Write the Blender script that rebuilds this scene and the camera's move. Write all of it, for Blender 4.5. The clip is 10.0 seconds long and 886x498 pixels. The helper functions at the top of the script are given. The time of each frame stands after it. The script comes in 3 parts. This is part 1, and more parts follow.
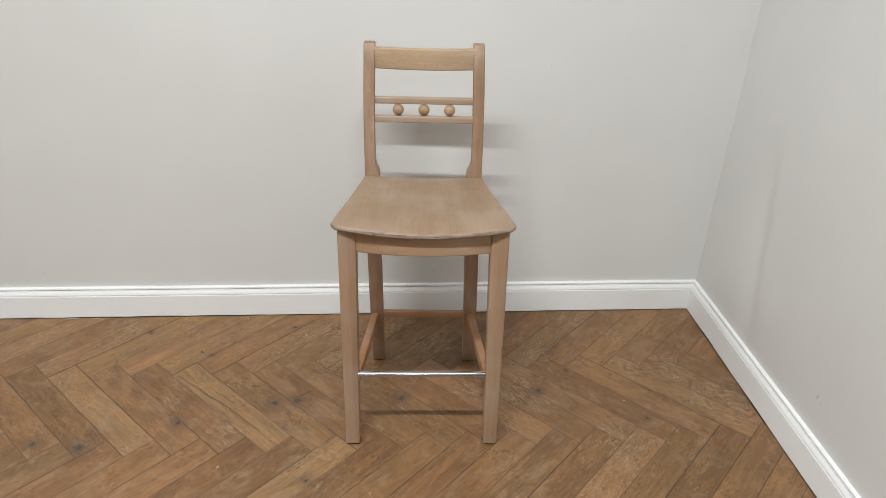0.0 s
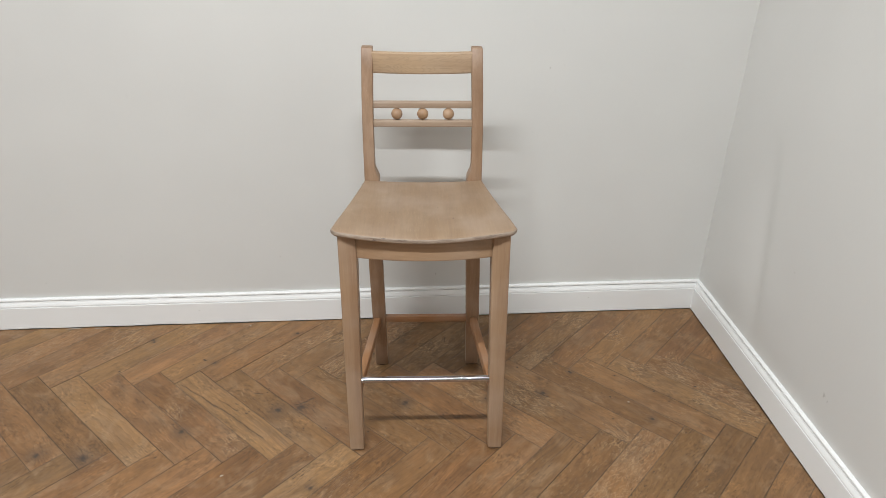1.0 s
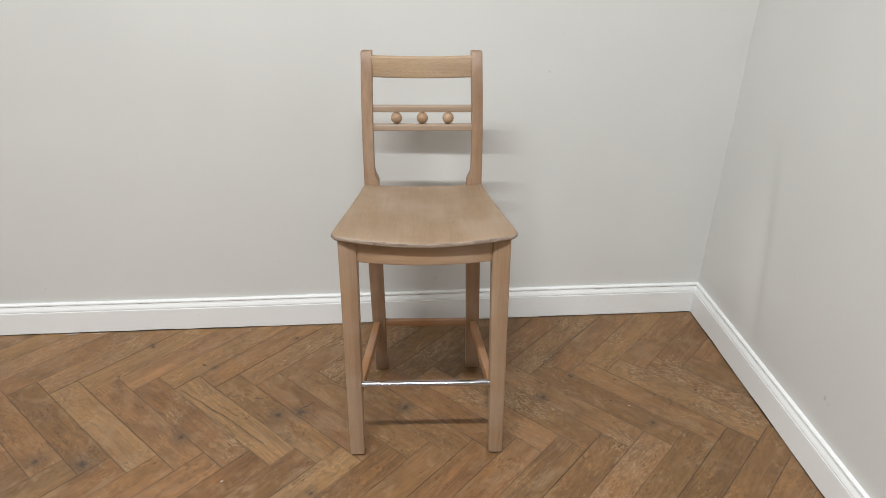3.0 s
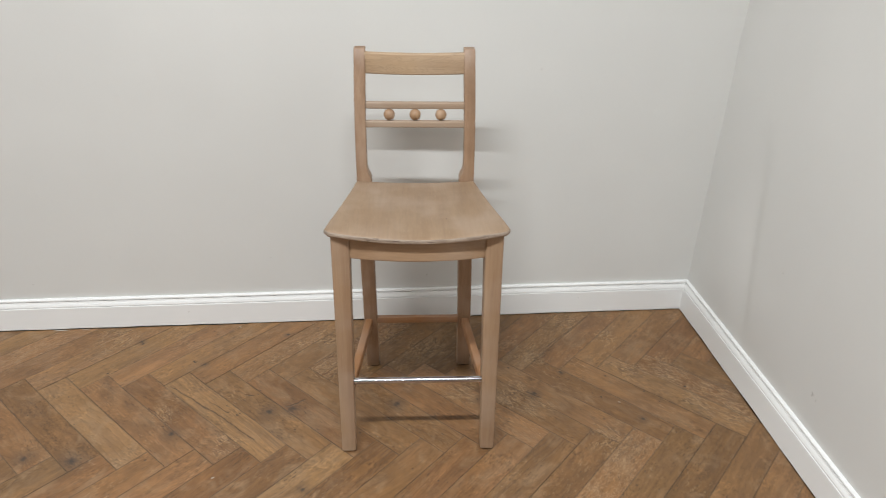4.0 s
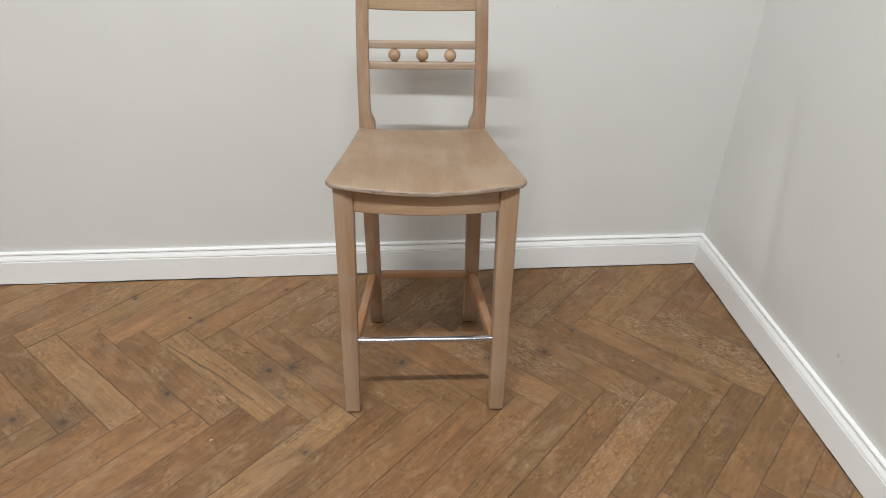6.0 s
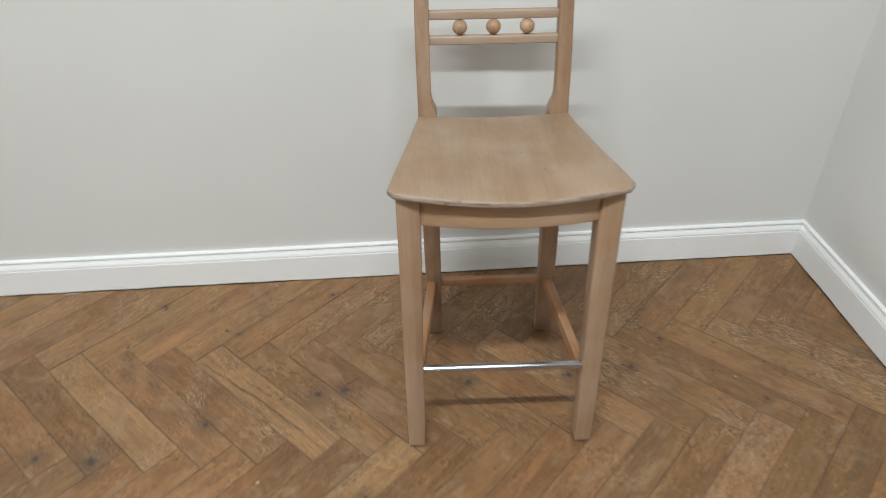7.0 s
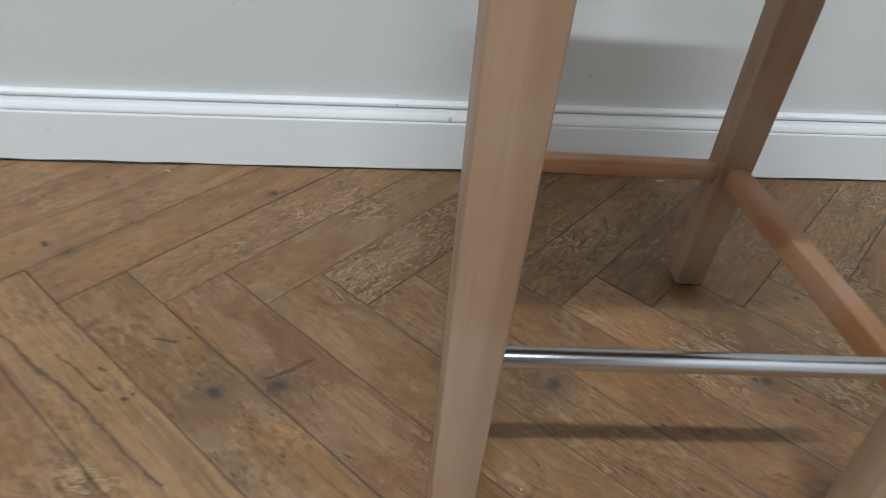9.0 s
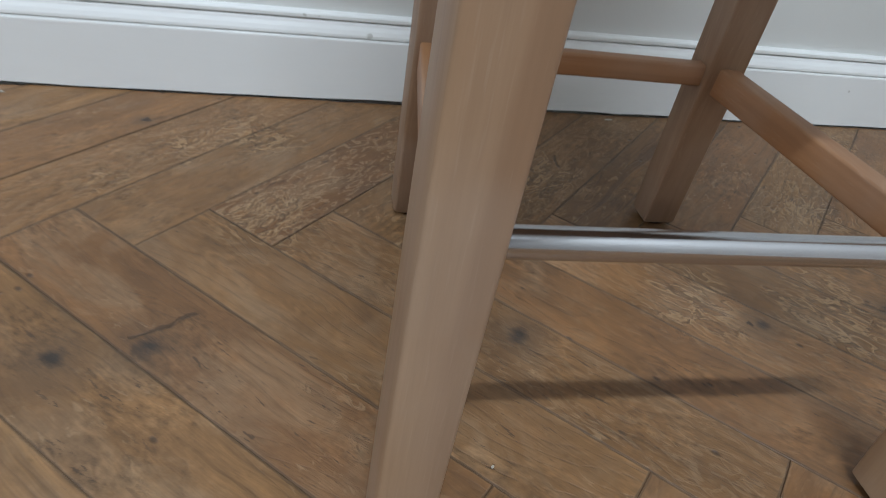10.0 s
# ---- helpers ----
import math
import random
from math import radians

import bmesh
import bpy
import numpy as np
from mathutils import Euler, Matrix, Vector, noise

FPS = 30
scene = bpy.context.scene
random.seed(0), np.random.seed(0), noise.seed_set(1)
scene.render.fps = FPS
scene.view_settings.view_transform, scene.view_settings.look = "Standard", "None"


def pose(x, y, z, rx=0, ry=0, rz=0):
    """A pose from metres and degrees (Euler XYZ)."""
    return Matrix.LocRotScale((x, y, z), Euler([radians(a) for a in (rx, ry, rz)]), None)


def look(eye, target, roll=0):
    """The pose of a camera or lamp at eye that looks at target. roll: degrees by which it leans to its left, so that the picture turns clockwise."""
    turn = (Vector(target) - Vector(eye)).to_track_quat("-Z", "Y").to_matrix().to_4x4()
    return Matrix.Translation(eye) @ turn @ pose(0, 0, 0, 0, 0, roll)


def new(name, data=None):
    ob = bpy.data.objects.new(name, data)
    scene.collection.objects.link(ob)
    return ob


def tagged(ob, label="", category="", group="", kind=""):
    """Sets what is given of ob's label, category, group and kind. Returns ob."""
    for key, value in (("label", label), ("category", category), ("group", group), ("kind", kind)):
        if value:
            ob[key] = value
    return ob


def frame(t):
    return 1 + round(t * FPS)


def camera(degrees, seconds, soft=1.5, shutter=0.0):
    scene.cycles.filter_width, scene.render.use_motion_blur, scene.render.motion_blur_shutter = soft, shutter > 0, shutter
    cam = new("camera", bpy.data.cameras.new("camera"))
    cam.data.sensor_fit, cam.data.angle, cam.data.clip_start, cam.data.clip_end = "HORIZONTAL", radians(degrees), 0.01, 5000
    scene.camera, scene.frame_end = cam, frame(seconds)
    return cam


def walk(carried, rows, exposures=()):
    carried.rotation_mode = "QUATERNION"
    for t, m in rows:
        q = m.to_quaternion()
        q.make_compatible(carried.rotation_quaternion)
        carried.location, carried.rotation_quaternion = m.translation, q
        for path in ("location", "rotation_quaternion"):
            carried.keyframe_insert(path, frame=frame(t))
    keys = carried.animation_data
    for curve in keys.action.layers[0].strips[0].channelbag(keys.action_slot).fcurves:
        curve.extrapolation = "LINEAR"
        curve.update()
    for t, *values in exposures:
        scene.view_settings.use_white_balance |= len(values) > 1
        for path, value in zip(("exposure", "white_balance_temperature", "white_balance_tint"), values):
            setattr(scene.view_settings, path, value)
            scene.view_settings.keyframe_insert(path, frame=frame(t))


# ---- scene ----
cam = camera(66.0, 10.0, soft=0.5, shutter=0.6)
PATH = [
    (0, (-0.062, 0.003, 1.344), (0.088, 1.754, 0.389), 1.9),
    (0.5, (-0.061, 0.01, 1.342), (0.092, 1.758, 0.383), 1.5),
    (1, (-0.058, 0.012, 1.346), (0.085, 1.766, 0.395), 0.8),
    (1.5, (-0.059, 0.014, 1.348), (0.072, 1.768, 0.397), 0.6),
    (2, (-0.058, 0.019, 1.344), (0.094, 1.774, 0.398), 0.7),
    (2.5, (-0.057, 0.015, 1.345), (0.088, 1.77, 0.396), 0.4),
    (2.7, (-0.059, 0.0145, 1.345), (0.089, 1.774, 0.404), 0.5),
    (3.8, (-0.071, 0.011, 1.344), (0.079, 1.768, 0.406), 1.3),
    (4, (-0.073, 0.011, 1.344), (0.109, 1.764, 0.398), 1.4),
    (4.5, (-0.08, 0.013, 1.34), (0.141, 1.749, 0.37), 1.0),
    (5, (-0.09, 0.01, 1.328), (0.152, 1.727, 0.332), 1.0),
    (6.3, (-0.095, 0.168, 1.281), (0.064, 1.841, 0.195), 1.4),
    (6.5, (-0.115, 0.214, 1.266), (-0.023, 1.882, 0.166), -0.8),
    (6.7, (-0.133, 0.283, 1.257), (-0.043, 1.917, 0.108), -0.9),
    (7, (-0.167, 0.394, 1.243), (-0.065, 2.015, 0.076), -0.9),
    (7.3, (-0.207, 0.535, 1.213), (-0.081, 2.122, 0.003), -2.3),
    (7.5, (-0.23, 0.632, 1.181), (-0.085, 2.18, -0.076), -2.5),
    (8, (-0.231, 0.844, 1.03), (-0.211, 2.314, -0.326), -2.4),
    (8.2, (-0.231, 0.905, 0.943), (-0.202, 2.373, -0.412), -0.1),
    (8.5, (-0.231, 0.982, 0.8), (-0.139, 2.468, -0.536), 1.5),
    (8.7, (-0.2315, 1.017, 0.723), (-0.067, 2.525, -0.606), 2.15),
    (9, (-0.232, 1.065, 0.575), (-0.045, 2.631, -0.656), 5.0),
    (9.3, (-0.2335, 1.097, 0.507), (0.037, 2.69, -0.666), 6.5),
    (9.5, (-0.2345, 1.116, 0.464), (0.1065, 2.699, -0.712), 7.5),
    (10, (-0.243, 1.158, 0.402), (0.236, 2.697, -0.786), 10.5),
]
EXPOSURES = [(0.0, 0.0, 6500, 10), (6.3, 0.0, 6500, 10), (7.0, -0.02, 6350, 7), (7.5, -0.04, 6150, 7), (8.0, -0.10, 5800, 6), (8.5, -0.12, 5760, 5), (9.0, -0.15, 5820, 5.5), (10.0, -0.23, 5720, 5.5)]
walk(cam, [(t, look(eye, target, roll)) for t, eye, target, roll in PATH], EXPOSURES)

# ---- light: a long ceiling tube over the visitor, parallel to the back wall, and two unseen fill lamps added further off ----
NORTH, EAST, WEST, SOUTH, CEILING = 2.018, 1.018, -6.2, -4.6, 3.25
world = bpy.data.worlds.new("world")
scene.world = world
world.use_nodes = True
world.node_tree.nodes["Background"].inputs["Color"].default_value = (0.8, 0.85, 0.9, 1)
world.node_tree.nodes["Background"].inputs["Strength"].default_value = 0.02


def strip_lamp(name, x, y, z, length, width, watts, colour):
    data = bpy.data.lights.new(name, "AREA")
    data.shape, data.size, data.size_y = "RECTANGLE", length, width
    data.energy, data.color = watts, colour
    ob = new(name, data)
    ob.matrix_world = pose(x, y, z)
    return ob


strip_lamp("unseen_ceiling_strip", -0.48, 0.01, 2.97, 1.6, 0.04, 110, (0.95, 0.98, 1.0))
# an unseen wide soft panel further along the room, on the same line, added as fill
strip_lamp("added_fill_panel", -5.0, 0.2, 3.22, 2.0, 2.4, 128, (0.96, 0.98, 1.0))
# unseen strip behind the visitor, added to brighten the lower wall
strip_lamp("unseen_ceiling_strip", -1.0, -3.6, 3.15, 1.7, 0.1, 32, (0.96, 0.98, 1.0))


# ---- materials ----
def material(name):
    m = bpy.data.materials.new(name)
    m.use_nodes = True
    nt = m.node_tree
    return m, nt, nt.nodes["Principled BSDF"]


class Net:
    """Short hand for shader nodes."""

    def __init__(self, nt):
        self.nt = nt

    def node(self, kind, **inputs):
        n = self.nt.nodes.new(kind)
        for key, value in inputs.items():
            self.put(n.inputs[key.replace("_", " ")], value)
        return n

    def put(self, socket, value):
        if isinstance(value, bpy.types.NodeSocket):
            self.nt.links.new(value, socket)
        else:
            socket.default_value = value

    def maths(self, op, a, b=0.0, c=0.0):
        n = self.nt.nodes.new("ShaderNodeMath")
        n.operation = op
        for s, v in zip(n.inputs, (a, b, c)):
            self.put(s, v)
        return n.outputs[0]

    def vmath(self, op, a, b=(0, 0, 0)):
        n = self.nt.nodes.new("ShaderNodeVectorMath")
        n.operation = op
        self.put(n.inputs[0], a)
        if op == "SCALE":
            self.put(n.inputs["Scale"], b)
        else:
            self.put(n.inputs[1], b)
        return n.outputs["Value"] if op in ("LENGTH", "DISTANCE", "DOT_PRODUCT") else n.outputs[0]

    def noise(self, vec, scale, detail=4.0, rough=0.55, distortion=0.0):
        n = self.node("ShaderNodeTexNoise", Vector=vec, Scale=scale, Detail=detail, Roughness=rough, Distortion=distortion)
        return n.outputs["Fac"]

    def ramp(self, fac, stops):
        n = self.nt.nodes.new("ShaderNodeValToRGB")
        self.put(n.inputs[0], fac)
        els = n.color_ramp.elements
        while len(els) < len(stops):
            els.new(0.5)
        for e, (p, c) in zip(els, stops):
            e.position = p
            e.color = (c, c, c, 1) if isinstance(c, (int, float)) else (*c, 1)
        return n.outputs["Color"]

    def mix(self, fac, a, b, blend="MIX"):
        n = self.nt.nodes.new("ShaderNodeMix")
        n.data_type, n.blend_type = "RGBA", blend
        self.put(n.inputs[0], fac)
        for s, v in ((n.inputs[6], a), (n.inputs[7], b)):
            self.put(s, v if isinstance(v, bpy.types.NodeSocket) else (*v, 1))
        return n.outputs[2]

    def bump(self, height, strength, distance, normal=None):
        n = self.node("ShaderNodeBump", Height=height, Strength=strength, Distance=distance)
        if normal is not None:
            self.put(n.inputs["Normal"], normal)
        return n.outputs["Normal"]


# small scuffs and chips on the walls: place, radius
MARKS = [((-1.199, 2.018, 0.166), 0.003), ((-0.434, 2.018, 0.245), 0.002), ((0.379, 2.018, 0.662), 0.002), ((0.418, 2.018, 0.861), 0.0025), ((0.082, 2.018, 0.163), 0.004),
         ((1.018, 1.525, 0.425), 0.0025), ((1.018, 1.279, 0.211), 0.006), ((1.018, 1.262, 0.205), 0.003), ((0.46, 2.018, 0.868), 0.0018)]


def wall_paint(name, colour):
    m, nt, bsdf = material(name)
    k = Net(nt)
    pos = k.node("ShaderNodeNewGeometry").outputs["Position"]
    blotch = k.noise(pos, 1.7, 3, 0.5)
    fine = k.noise(pos, 260.0, 3, 0.6)
    roll = k.noise(pos, 45.0, 3, 0.6)
    c = k.mix(k.ramp(blotch, [(0.3, 0.0), (0.7, 1.0)]), tuple(v * 0.955 for v in colour), tuple(v * 1.025 for v in colour))
    specks = k.ramp(k.noise(pos, 21.0, 2, 0.5), [(0.765, 0.0), (0.80, 1.0)])
    c = k.mix(k.maths("MULTIPLY", specks, 0.05), c, (0.42, 0.38, 0.33))
    wob = k.noise(pos, 160.0, 3, 0.6)
    near = None
    for place, r in MARKS:
        d = k.vmath("LENGTH", k.vmath("MULTIPLY", k.vmath("SUBTRACT", pos, place), (1.0, 1.0, 0.6)))
        d = k.maths("ADD", k.maths("DIVIDE", d, r), k.maths("MULTIPLY", k.maths("SUBTRACT", wob, 0.5), 3.4))
        near = d if near is None else k.maths("MINIMUM", near, d)
    c = k.mix(k.ramp(k.maths("MULTIPLY", near, 0.25), [(0.05, 0.42), (0.20, 0.0)]), c, (0.22, 0.20, 0.17))
    k.put(bsdf.inputs["Base Color"], c)
    k.put(bsdf.inputs["Roughness"], 0.62)
    h = k.maths("ADD", k.maths("MULTIPLY", fine, 0.4), roll)
    k.put(bsdf.inputs["Normal"], k.bump(h, 0.12, 0.002))
    return m


def gloss_paint(name, colour):
    m, nt, bsdf = material(name)
    k = Net(nt)
    pos = k.node("ShaderNodeNewGeometry").outputs["Position"]
    long = k.vmath("MULTIPLY", pos, (1.0, 1.0, 6.0))
    n1 = k.noise(long, 9.0, 4, 0.6)
    scuff = k.ramp(k.noise(k.vmath("MULTIPLY", pos, (14.0, 14.0, 40.0)), 1.6, 3, 0.6), [(0.70, 0.0), (0.78, 1.0)])
    c = k.mix(n1, tuple(v * 0.97 for v in colour), colour)
    c = k.mix(k.maths("MULTIPLY", scuff, 0.22), c, (0.45, 0.45, 0.42))
    wob = k.noise(pos, 190.0, 3, 0.6)
    for place, r in (((-0.126, 2.001, 0.089), 0.004), ((-0.72, 2.0, 0.055), 0.003), ((0.62, 2.0, 0.06), 0.002), ((-0.208, 2.006, 0.109), 0.0025), ((-0.190, 2.006, 0.1085), 0.002), ((-0.122, 2.004, 0.086), 0.002)):
        d = k.maths("ADD", k.maths("DIVIDE", k.vmath("DISTANCE", pos, place), r), k.maths("MULTIPLY", k.maths("SUBTRACT", wob, 0.5), 3.0))
        c = k.mix(k.ramp(k.maths("MULTIPLY", d, 0.25), [(0.10, 0.5), (0.26, 0.0)]), c, (0.30, 0.29, 0.25))
    k.put(bsdf.inputs["Base Color"], c)
    k.put(bsdf.inputs["Roughness"], k.maths("MULTIPLY_ADD", n1, 0.2, 0.50))
    k.put(bsdf.inputs["Normal"], k.bump(n1, 0.15, 0.003))
    return m


def plain(name, colour, rough=0.6, metal=0.0):
    m, nt, bsdf = material(name)
    bsdf.inputs["Base Color"].default_value = (*colour, 1)
    bsdf.inputs["Roughness"].default_value = rough
    bsdf.inputs["Metallic"].default_value = metal
    return m


# herringbone: width of a zigzag, depth of a row, thickness of a board
STEP, RUN, THICK = 0.1208, 0.330, 0.014
WIDE, LONG = STEP / math.sqrt(2), RUN * math.sqrt(2)
# dark knots that can be told apart in the boards: x, y, radius
KNOTS = [(-0.037, 1.557, 0.015), (-0.402, 1.548, 0.015), (-0.338, 1.556, 0.018), (-0.857, 1.913, 0.008), (-0.655, 1.476, 0.012), (0.214, 1.560, 0.010),
         (-1.012, 1.409, 0.013), (-0.886, 1.392, 0.020), (0.481, 1.666, 0.005), (0.666, 1.445, 0.008), (0.375, 1.575, 0.010), (-0.392, 1.924, 0.006), (-0.630, 1.779, 0.006), (-0.282, 1.254, 0.009)]

# small dark chips and burrs in the surface
CHIPS = [(-0.852, 1.902, 0.006), (-0.664, 1.795, 0.006), (-0.388, 1.925, 0.005), (-0.379, 1.999, 0.003), (-0.913, 1.755, 0.004), (-0.491, 1.540, 0.004), (0.478, 1.674, 0.005), (0.846, 1.579, 0.004), (0.615, 1.643, 0.003), (0.573, 1.547, 0.003), (0.552, 1.565, 0.003), (0.712, 1.563, 0.0035), (0.891, 1.990, 0.005), (0.320, 1.702, 0.004), (-0.484, 1.546, 0.003), (0.200, 1.562, 0.003)]

# patches of wavy figure: x, y, radius
FIGURED = [(-0.417, 1.792, 0.03), (-0.359, 1.858, 0.04), (-0.270, 1.904, 0.05), (-0.247, 1.724, 0.05), (-0.044, 1.922, 0.06), (0.058, 1.820, 0.06), (0.156, 1.599, 0.05),
           (0.312, 1.579, 0.06), (0.362, 1.518, 0.05), (0.406, 1.757, 0.05), (0.543, 1.940, 0.06), (0.680, 1.842, 0.04), (0.700, 1.669, 0.05), (0.834, 1.670, 0.06),
           (0.924, 1.555, 0.06), (0.864, 1.500, 0.06), (0.945, 1.454, 0.05), (-0.960, 1.930, 0.07), (-0.690, 1.560, 0.05), (-0.500, 1.420, 0.04), (0.560, 1.360, 0.06)]
# long dark splits in the boards: from x, y to x, y, half width
SPLITS = [(-0.709, 1.680, -0.614, 1.602, 0.0016), (-0.614, 1.602, -0.538, 1.541, 0.0026), (-0.538, 1.541, -0.428, 1.436, 0.0018), (-0.580, 1.603, -0.516, 1.550, 0.0020),
          (-0.746, 1.586, -0.688, 1.530, 0.0015), (-0.351, 1.567, -0.305, 1.592, 0.0022), (0.353, 1.585, 0.387, 1.557, 0.0030), (0.574, 1.904, 0.466, 1.803, 0.0015),
          (-0.530, 1.583, -0.520, 1.578, 0.0024), (0.098, 1.850, 0.104, 1.875, 0.0022), (-0.484, 1.629, -0.455, 1.622, 0.0022)]


def floor_board():
    """Worn brown oak; grain along each board's own x; tone, swirl and ribs by board."""
    m, nt, bsdf = material("reclaimed_oak_board")
    k = Net(nt)
    info = k.node("ShaderNodeObjectInfo")
    coord = k.node("ShaderNodeTexCoord").outputs["Object"]
    world_pos = k.node("ShaderNodeNewGeometry").outputs["Position"]
    island = k.node("ShaderNodeNewGeometry").outputs["Random Per Island"]
    joined = info.outputs["Alpha"]
    rnd = k.maths("FRACT", k.maths("MULTIPLY_ADD", island, joined, info.outputs["Random"]))
    look_of = k.node("ShaderNodeSeparateColor", Color=info.outputs["Color"]).outputs
    shift = k.node("ShaderNodeCombineXYZ", X=k.maths("MULTIPLY", rnd, 37.0), Y=k.maths("MULTIPLY", rnd, 91.0), Z=k.maths("MULTIPLY", rnd, 13.0)).outputs[0]
    p = k.vmath("ADD", coord, shift)
    warp = k.node("ShaderNodeTexNoise", Vector=k.vmath("MULTIPLY", p, (4.0, 11.0, 11.0)), Scale=1.0, Detail=3.0).outputs["Color"]
    pw = k.vmath("ADD", p, k.vmath("MULTIPLY", k.vmath("SUBTRACT", warp, (0.5, 0.5, 0.5)), (0.0, 0.05, 0.0)))
    axes = k.node("ShaderNodeSeparateXYZ", Vector=pw).outputs
    grain = k.noise(k.vmath("MULTIPLY", pw, (4.0, 55.0, 55.0)), 1.0, 6, 0.62)
    pores = k.noise(k.vmath("MULTIPLY", pw, (24.0, 420.0, 420.0)), 1.0, 4, 0.65)
    cloud = k.noise(k.vmath("MULTIPLY", p, (7.0, 17.0, 17.0)), 1.0, 6, 0.62, 0.5)
    worn = k.noise(k.vmath("MULTIPLY", p, (9.0, 14.0, 14.0)), 1.0, 6, 0.66, 0.8)
    # growth rings: thin lines that follow a slowly wandering field
    field = k.maths("MULTIPLY_ADD", k.noise(k.vmath("MULTIPLY", p, (3.2, 9.0, 9.0)), 1.0, 2, 0.45), 13.0, k.maths("MULTIPLY", axes["Y"], 75.0))
    saw = k.maths("FRACT", field)
    rings = k.ramp(saw, [(0.0, 0.0), (0.72, 0.25), (0.93, 1.0), (1.0, 0.0)])
    rings = k.maths("MULTIPLY", rings, k.ramp(k.noise(k.vmath("MULTIPLY", pw, (30.0, 200.0, 60.0)), 1.0, 3, 0.6), [(0.40, 0.0), (0.58, 1.0)]))
    swirl = k.noise(k.vmath("MULTIPLY", p, (30.0, 70.0, 40.0)), 1.0, 3, 0.6, 2.4)
    fleck = k.ramp(swirl, [(0.53, 0.0), (0.57, 1.0), (0.61, 1.0), (0.66, 0.2)])
    stroke = k.ramp(k.noise(k.vmath("MULTIPLY", p, (55.0, 130.0, 40.0)), 1.0, 3, 0.55, 0.9), [(0.60, 0.0), (0.66, 1.0)])
    patch = k.ramp(k.noise(p, 7.0, 3, 0.6), [(0.50, 0.0), (0.64, 0.7)])
    fleck = k.maths("ADD", k.maths("MULTIPLY", fleck, look_of["Green"]), k.maths("MULTIPLY", stroke, patch))
    ribs = k.ramp(k.noise(k.vmath("MULTIPLY", pw, (4.0, 120.0, 60.0)), 1.0, 3, 0.55, 0.4), [(0.40, 1.0), (0.49, 0.0)])
    ribs = k.maths("MULTIPLY", ribs, look_of["Blue"])
    # small pits and nail holes
    cells = k.node("ShaderNodeTexVoronoi", Vector=k.vmath("MULTIPLY", p, (1.0, 1.6, 1.0)), Scale=26.0)
    pick = k.node("ShaderNodeSeparateColor", Color=cells.outputs["Color"]).outputs["Red"]
    pits = k.maths("MULTIPLY", k.ramp(cells.outputs["Distance"], [(0.05, 1.0), (0.12, 0.0)]), k.ramp(pick, [(0.72, 0.0), (0.76, 1.0)]))
    # grime along the joints, broken up
    own = k.node("ShaderNodeSeparateXYZ", Vector=coord).outputs
    ends = k.maths("MINIMUM", own["X"], k.maths("SUBTRACT", LONG, own["X"]))
    sides = k.maths("MINIMUM", own["Y"], k.maths("SUBTRACT", WIDE, own["Y"]))
    rim = k.maths("MINIMUM", ends, sides)
    grime = k.ramp(k.maths("ADD", k.maths("MULTIPLY", rim, 760.0), k.maths("MULTIPLY_ADD", k.noise(p, 19.0, 5, 0.7), -4.0, 1.0)), [(0.0, 1.0), (0.40, 0.0)])
    # pale board edges: chips, plus a painted glint where bevels catch light
    worn_lit_rim = k.ramp(k.maths("ADD", k.maths("MULTIPLY", rim, 260.0), k.maths("MULTIPLY", k.noise(p, 24.0, 4, 0.7), -1.0)), [(0.0, 1.0), (0.16, 0.0)])
    single = k.maths("SUBTRACT", 1.0, joined)
    lightness = k.maths("ADD", look_of["Red"], k.maths("MULTIPLY", k.maths("MULTIPLY", k.maths("SUBTRACT", island, 0.5), joined), 0.5))
    tone = k.ramp(lightness, [(0.0, (0.092, 0.0445, 0.018)), (0.35, (0.164, 0.082, 0.0335)), (0.65, (0.238, 0.126, 0.0555)), (1.0, (0.341, 0.194, 0.094))])
    c = k.mix(k.ramp(grain, [(0.30, 0.0), (0.70, 1.0)]), k.mix(1.0, tone, (0.80, 0.79, 0.77), "MULTIPLY"), k.mix(1.0, tone, (1.13, 1.13, 1.13), "MULTIPLY"))
    c = k.mix(1.0, c, k.mix(k.maths("FRACT", k.maths("MULTIPLY", rnd, 7.31)), (1.03, 0.985, 0.965), (0.97, 1.015, 0.975)), "MULTIPLY")
    hue = k.noise(k.vmath("MULTIPLY", p, (4.0, 8.0, 8.0)), 1.0, 4, 0.6)
    c = k.mix(1.0, c, k.mix(k.ramp(hue, [(0.35, 0.0), (0.65, 1.0)]), (1.02, 1.01, 0.91), (0.975, 0.985, 0.99)), "MULTIPLY")
    c = k.mix(k.ramp(cloud, [(0.33, 0.32), (0.50, 0.0)]), c, (0.110, 0.064, 0.036))
    curl = k.noise(k.vmath("MULTIPLY", p, (16.0, 26.0, 20.0)), 1.0, 4, 0.62, 1.6)
    c = k.mix(1.0, c, k.ramp(curl, [(0.32, 0.86), (0.48, 1.0), (0.56, 0.98), (0.68, 1.15)]), "MULTIPLY")
    stain = k.noise(k.vmath("MULTIPLY", p, (5.0, 9.0, 9.0)), 1.0, 4, 0.6, 0.6)
    c = k.mix(1.0, c, k.ramp(stain, [(0.30, 0.80), (0.50, 1.0), (0.70, 1.15)]), "MULTIPLY")
    c = k.mix(k.maths("MULTIPLY", k.ramp(worn, [(0.50, 0.0), (0.66, 1.0)]), 0.40), c, (0.315, 0.210, 0.122))
    c = k.mix(k.maths("MULTIPLY", rings, 0.36), c, (0.070, 0.038, 0.020))
